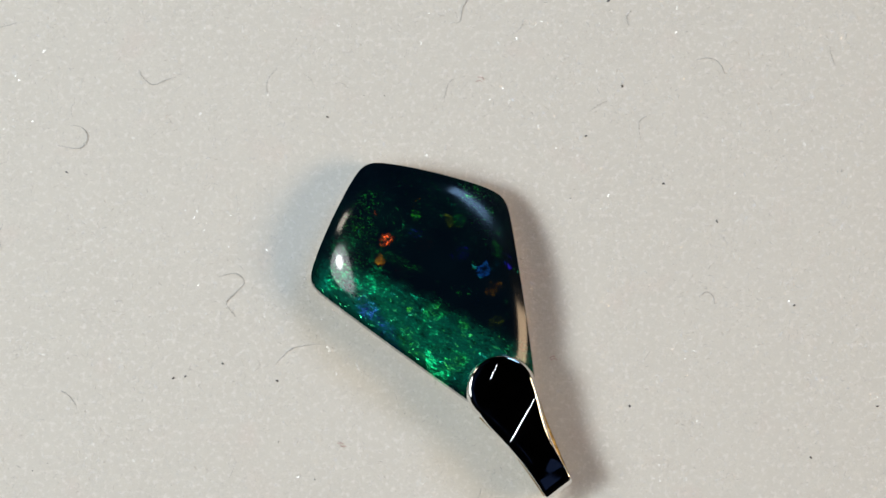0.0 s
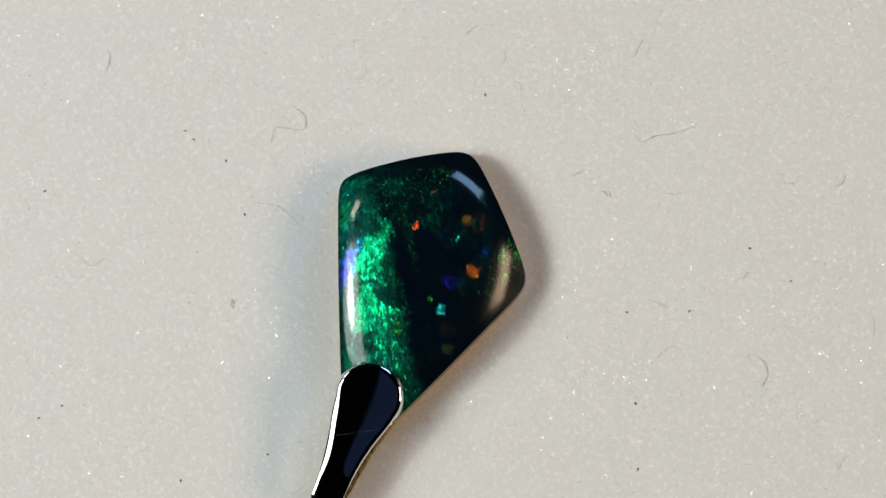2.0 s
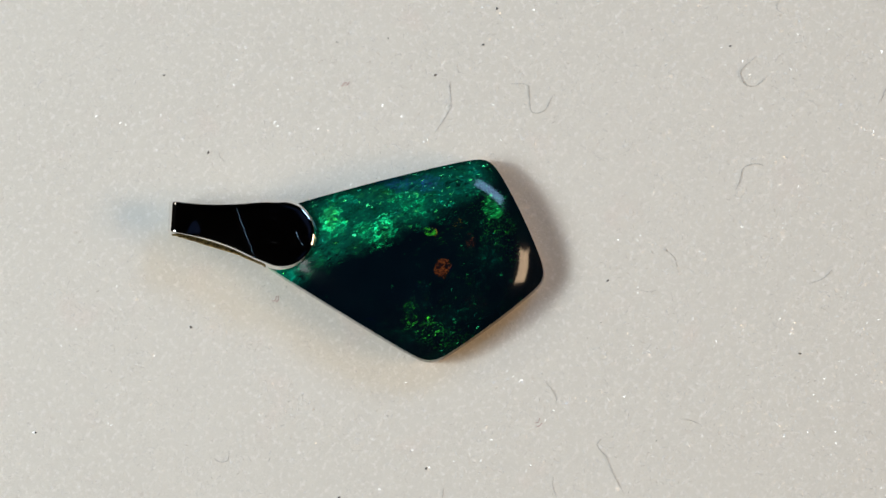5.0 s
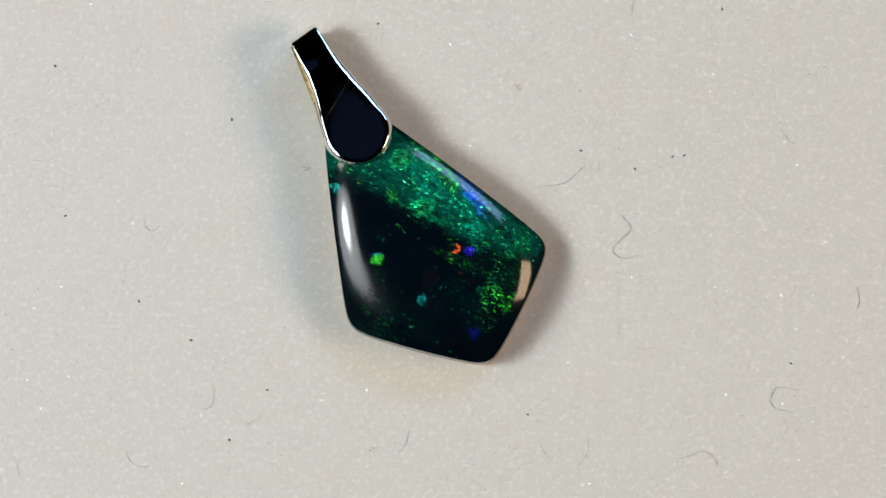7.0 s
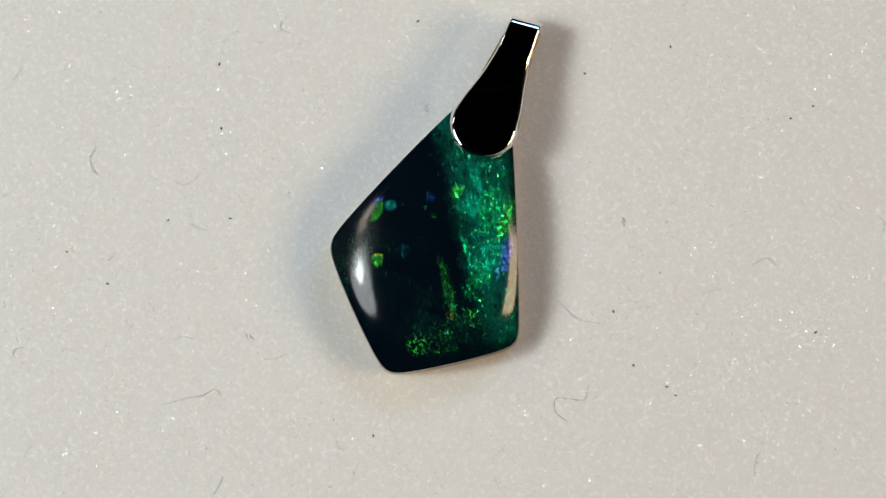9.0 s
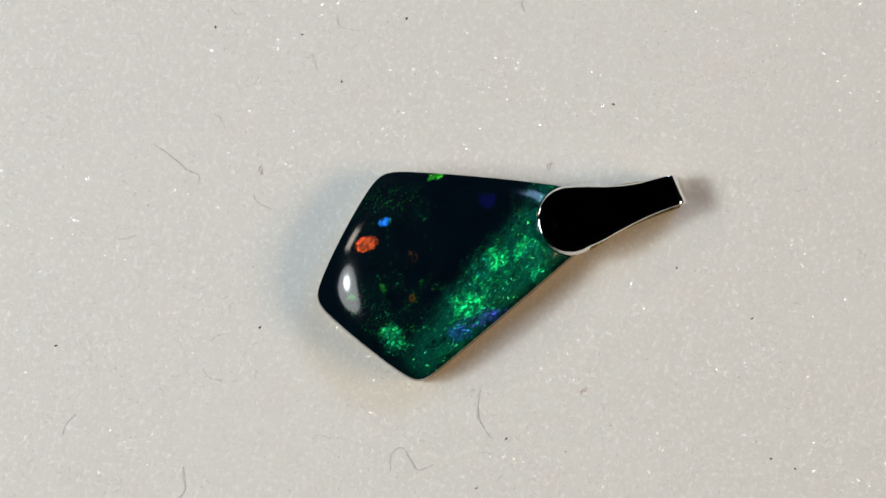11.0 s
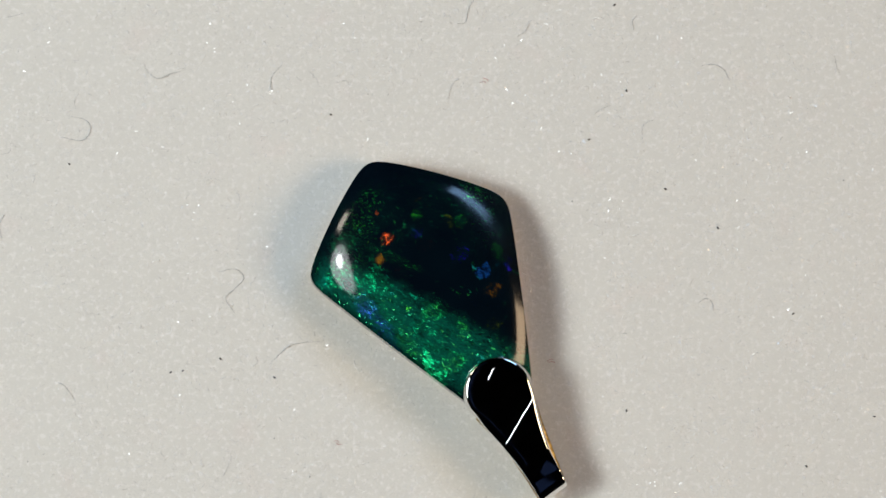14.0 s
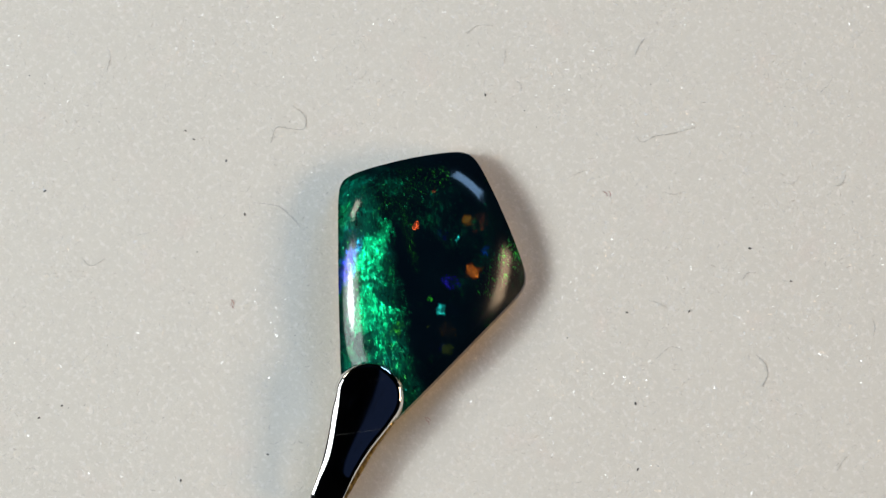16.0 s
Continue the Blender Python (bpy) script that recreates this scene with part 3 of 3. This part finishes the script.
def pendant():
    base = tagged(new("opal_pendant"), "black opal pendant with green fire and polished white gold bail", "pendant")
    outline = stone_ring(0.0)
    girdle = stone_ring(-0.08)
    rings = [[(x, y, 0.55) for x, y in girdle], [(x, y, 0.9) for x, y in girdle], [(x, y, 1.2) for x, y in stone_ring(-0.04)], [(x, y, dome(x, y) - 0.12) for x, y in outline]]
    for k in range(56):
        f = 1 - (k / 56) ** 1.6 * 0.985 if k else 0.9985
        ring = []
        for x, y in outline:
            px, py = HEART.x + (x - HEART.x) * f, HEART.y + (y - HEART.y) * f
            ring.append((px, py, dome(px, py)))
        rings.append(ring)
    part("opal_cabochon", rings_to_bmesh(rings, None, (HEART.x, HEART.y, dome(*HEART))), OPAL, base, "domed black opal with green, blue and orange flashes")
    # hidden base under the stone; its made-up colour tints the felt around it
    under = [[(HEART.x + (x - HEART.x) * f, HEART.y + (y - HEART.y) * f, z) for x, y in girdle] for f, z in ((0.999, 0.55), (0.99, 0.25), (0.955, 0.0))]
    part("stone_backing", rings_to_bmesh(under, None, (HEART.x, HEART.y, 0.0)), BOUNCE_BACKING, base, "hidden stone base, coloured honey-brown to bounce warm light")

    # the bail's strap: half its width along its length
    def half_width(y):
        if y > -0.4:
            return math.sqrt(max(0.0, 2.2 ** 2 - y * y))
        stops = ((-0.4, 2.16), (-1.5, 1.92), (-3.0, 1.46), (-4.5, 1.19), (-6.0, 1.05), (-8.2, 1.03))
        for (ya, wa), (yb, wb) in zip(stops, stops[1:]):
            if y >= yb:
                t = (y - ya) / (yb - ya)
                return wa + (wb - wa) * t
        return stops[-1][1]

    def smooth_width(y):
        if y > 0.2:
            return half_width(y)
        return sum(half_width(y + o) for o in (-0.6, -0.3, 0, 0.3, 0.6)) / 5 if y < -0.4 else half_width(y)

    path = []
    for k in range(15):
        a = math.pi / 2 * k / 14
        path.append((2.2 * math.cos(a), None))
    path = [(y, 3.66 + 0.11 * y) for y, _ in path]
    path += [(-0.2 * k, 3.66 - 0.022 * k) for k in range(1, 36)]
    z_top, bend = 3.66 - 0.022 * 35, 0.86
    path = [(y, z, 0.0) for y, z in path]
    for k in range(1, 17):
        a = radians(8.0 * k)
        path.append((-7.0 - bend * (math.sin(a + 0.11) - 0.11), z_top - 1.40 * bend * (1 - math.cos(a)), a + 0.11))
    us = [-1.0, -0.985, -0.95, -0.9, -0.84, -0.79, -0.74, -0.68, -0.64, -0.6, -0.55, -0.5, -0.4, -0.2, 0.0, 0.3, 0.6, 0.76, 0.84, 0.9, 0.95, 0.985, 1.0]
    rings, thick, soft = [], 0.42, 0.27
    for y, z, a in path:
        w = max(smooth_width(y) if a == 0 else 1.03, 0.015)
        end = 2.2 - math.hypot(0, y) if y > 0 else 9.0
        up = Vector((0, -math.sin(a), math.cos(a)))
        at = Vector((0, y, z))
        topside, lower = [], []
        for u in us:
            x = u * w
            lean = -0.012 * min(y, 0.0)
            skew = 0.16 * u * max(0.0, min(1.0, -6.2 - y))
            if u < 0:
                x *= 1 + 0.10 * math.sin(math.pi * max(0.0, min(1.0, (-0.8 - y) / 6.0)))
            d = min(w * (1 - abs(u)), 9.0) if y <= 0 else max(0.0, 2.2 - math.hypot(x, y))
            round_here = soft - 0.17 * max(0.0, min(1.0, (-5.0 - y) / 1.2))
            wide = round_here * (1 + 1.3 * max(0.0, min(1.0, -0.5 - y)) * max(0.0, min(1.0, -2 * u)))
            drop = round_here * (1 - math.sqrt(max(0.0, 1 - (1 - min(d / wide, 1.0)) ** 2))) + 0.03 * u * u * max(0.0, min(1.0, (y + 6.0) / 2))
            drop -= 0.10 * u * max(0.0, min(1.0, (-5.2 - y))) * max(0.0, math.cos(a))
            topside.append(at + Vector((x + lean, skew, 0)) - up * drop)
            lower.append(at + Vector((x * 0.97 + lean, skew, 0)) - up * thick)
        rings.append(topside + lower[::-1])
    part("bail", rings_to_bmesh(rings, (0, 2.2, 3.6), (-0.1, path[-1][0], path[-1][1])), WHITE_GOLD, base, "mirror-polished white gold bail with fine scratches")
    # collar that carries the bail on the stone
    collar = []
    for f, z in ((0.92, 1.0), (1.03, 2.4), (1.05, 2.78), (1.02, 3.08), (0.98, 3.26)):
        collar.append([(2.2 * f * math.cos(a) * (1 if math.sin(a) > -0.3 else 0.95), 2.2 * f * math.sin(a), z + 0.11 * 2.2 * math.sin(a)) for a in (2 * math.pi * k / 64 for k in range(64))])
    part("collar", rings_to_bmesh(collar, (0, 0, 1.0), (0, 0, 3.26)), WHITE_GOLD, base, "polished collar between bail and stone")
    # yellow back strap of the loop
    rings = []
    for k in range(25):
        y = -7.45 + 0.273 * k
        w = smooth_width(y) * (1.05 + 0.06 * max(0.0, math.sin(math.pi * (-3.2 - y) / 4)))
        z = 0.50 + 0.45 * math.sin(math.pi / 2 * k / 24)
        z += 0.05 * noise.noise(Vector((y * 3, 0, 0)))
        c = -0.012 * min(y, 0.0)
        r = w * (1.0 + 0.10 * max(0.0, math.sin(math.pi * (-1.6 - y) / 6.0))) + 0.05 * noise.noise(Vector((y * 4, 3, 0)))
        rings.append([(c - w, y, z), (c - w * 0.95, y, z + 0.17), (c + r * 0.95, y, z + 0.17), (c + r, y, z), (c + r * 0.9, y, z - 0.25), (c - w * 0.9, y, z - 0.25)])
    part("back_strap", rings_to_bmesh(rings, (0.08, -7.45, 0.50), (0, -0.9, 1.15)), YELLOW_GOLD, base, "rough yellow gold back strap of the loop")
    return base


setting()
TURNTABLE = turntable()
strewn_bits()
PENDANT = pendant()

# ---- turning: seconds and degrees, clockwise as seen from above ----
TURN = ((0.0, 1.01), (0.5, -12.0), (1.0, -24.89), (1.5, -38.07), (2.0, -51.92), (2.5, -64.52), (3.0, -77.37), (3.5, -90.17), (4.0, -103.07),
        (4.5, -115.9), (5.0, -128.8), (5.5, -141.7), (6.0, -154.6), (6.5, -167.36), (7.0, -180.08), (7.5, -192.92), (8.0, -205.87),
        (8.5, -218.35), (9.0, -231.18), (9.5, -244.1), (10.0, -257.0), (10.5, -269.9), (11.0, -282.8), (11.5, -295.65), (12.0, -308.59),
        (12.5, -321.31), (13.0, -334.07), (13.5, -346.99), (14.0, -360.3), (14.5, -372.97), (15.0, -385.77), (15.5, -398.88), (16.0, -411.94))


def motions():
    rest = pose(4.64 * MM, -8.49 * MM, 0.02 * MM, 0, 0, 28.4)
    walk(TURNTABLE, [(t, pose(0, 0, 0, 0, 0, a)) for t, a in TURN])
    walk(PENDANT, [(t, pose(0, 0, 0, 0, 0, a) @ rest) for t, a in TURN])
    for ob, x, y in STREWN:
        walk(ob, [(t, pose(0, 0, 0, 0, 0, a) @ pose(x * MM, y * MM, 0)) for t, a in TURN])


motions()
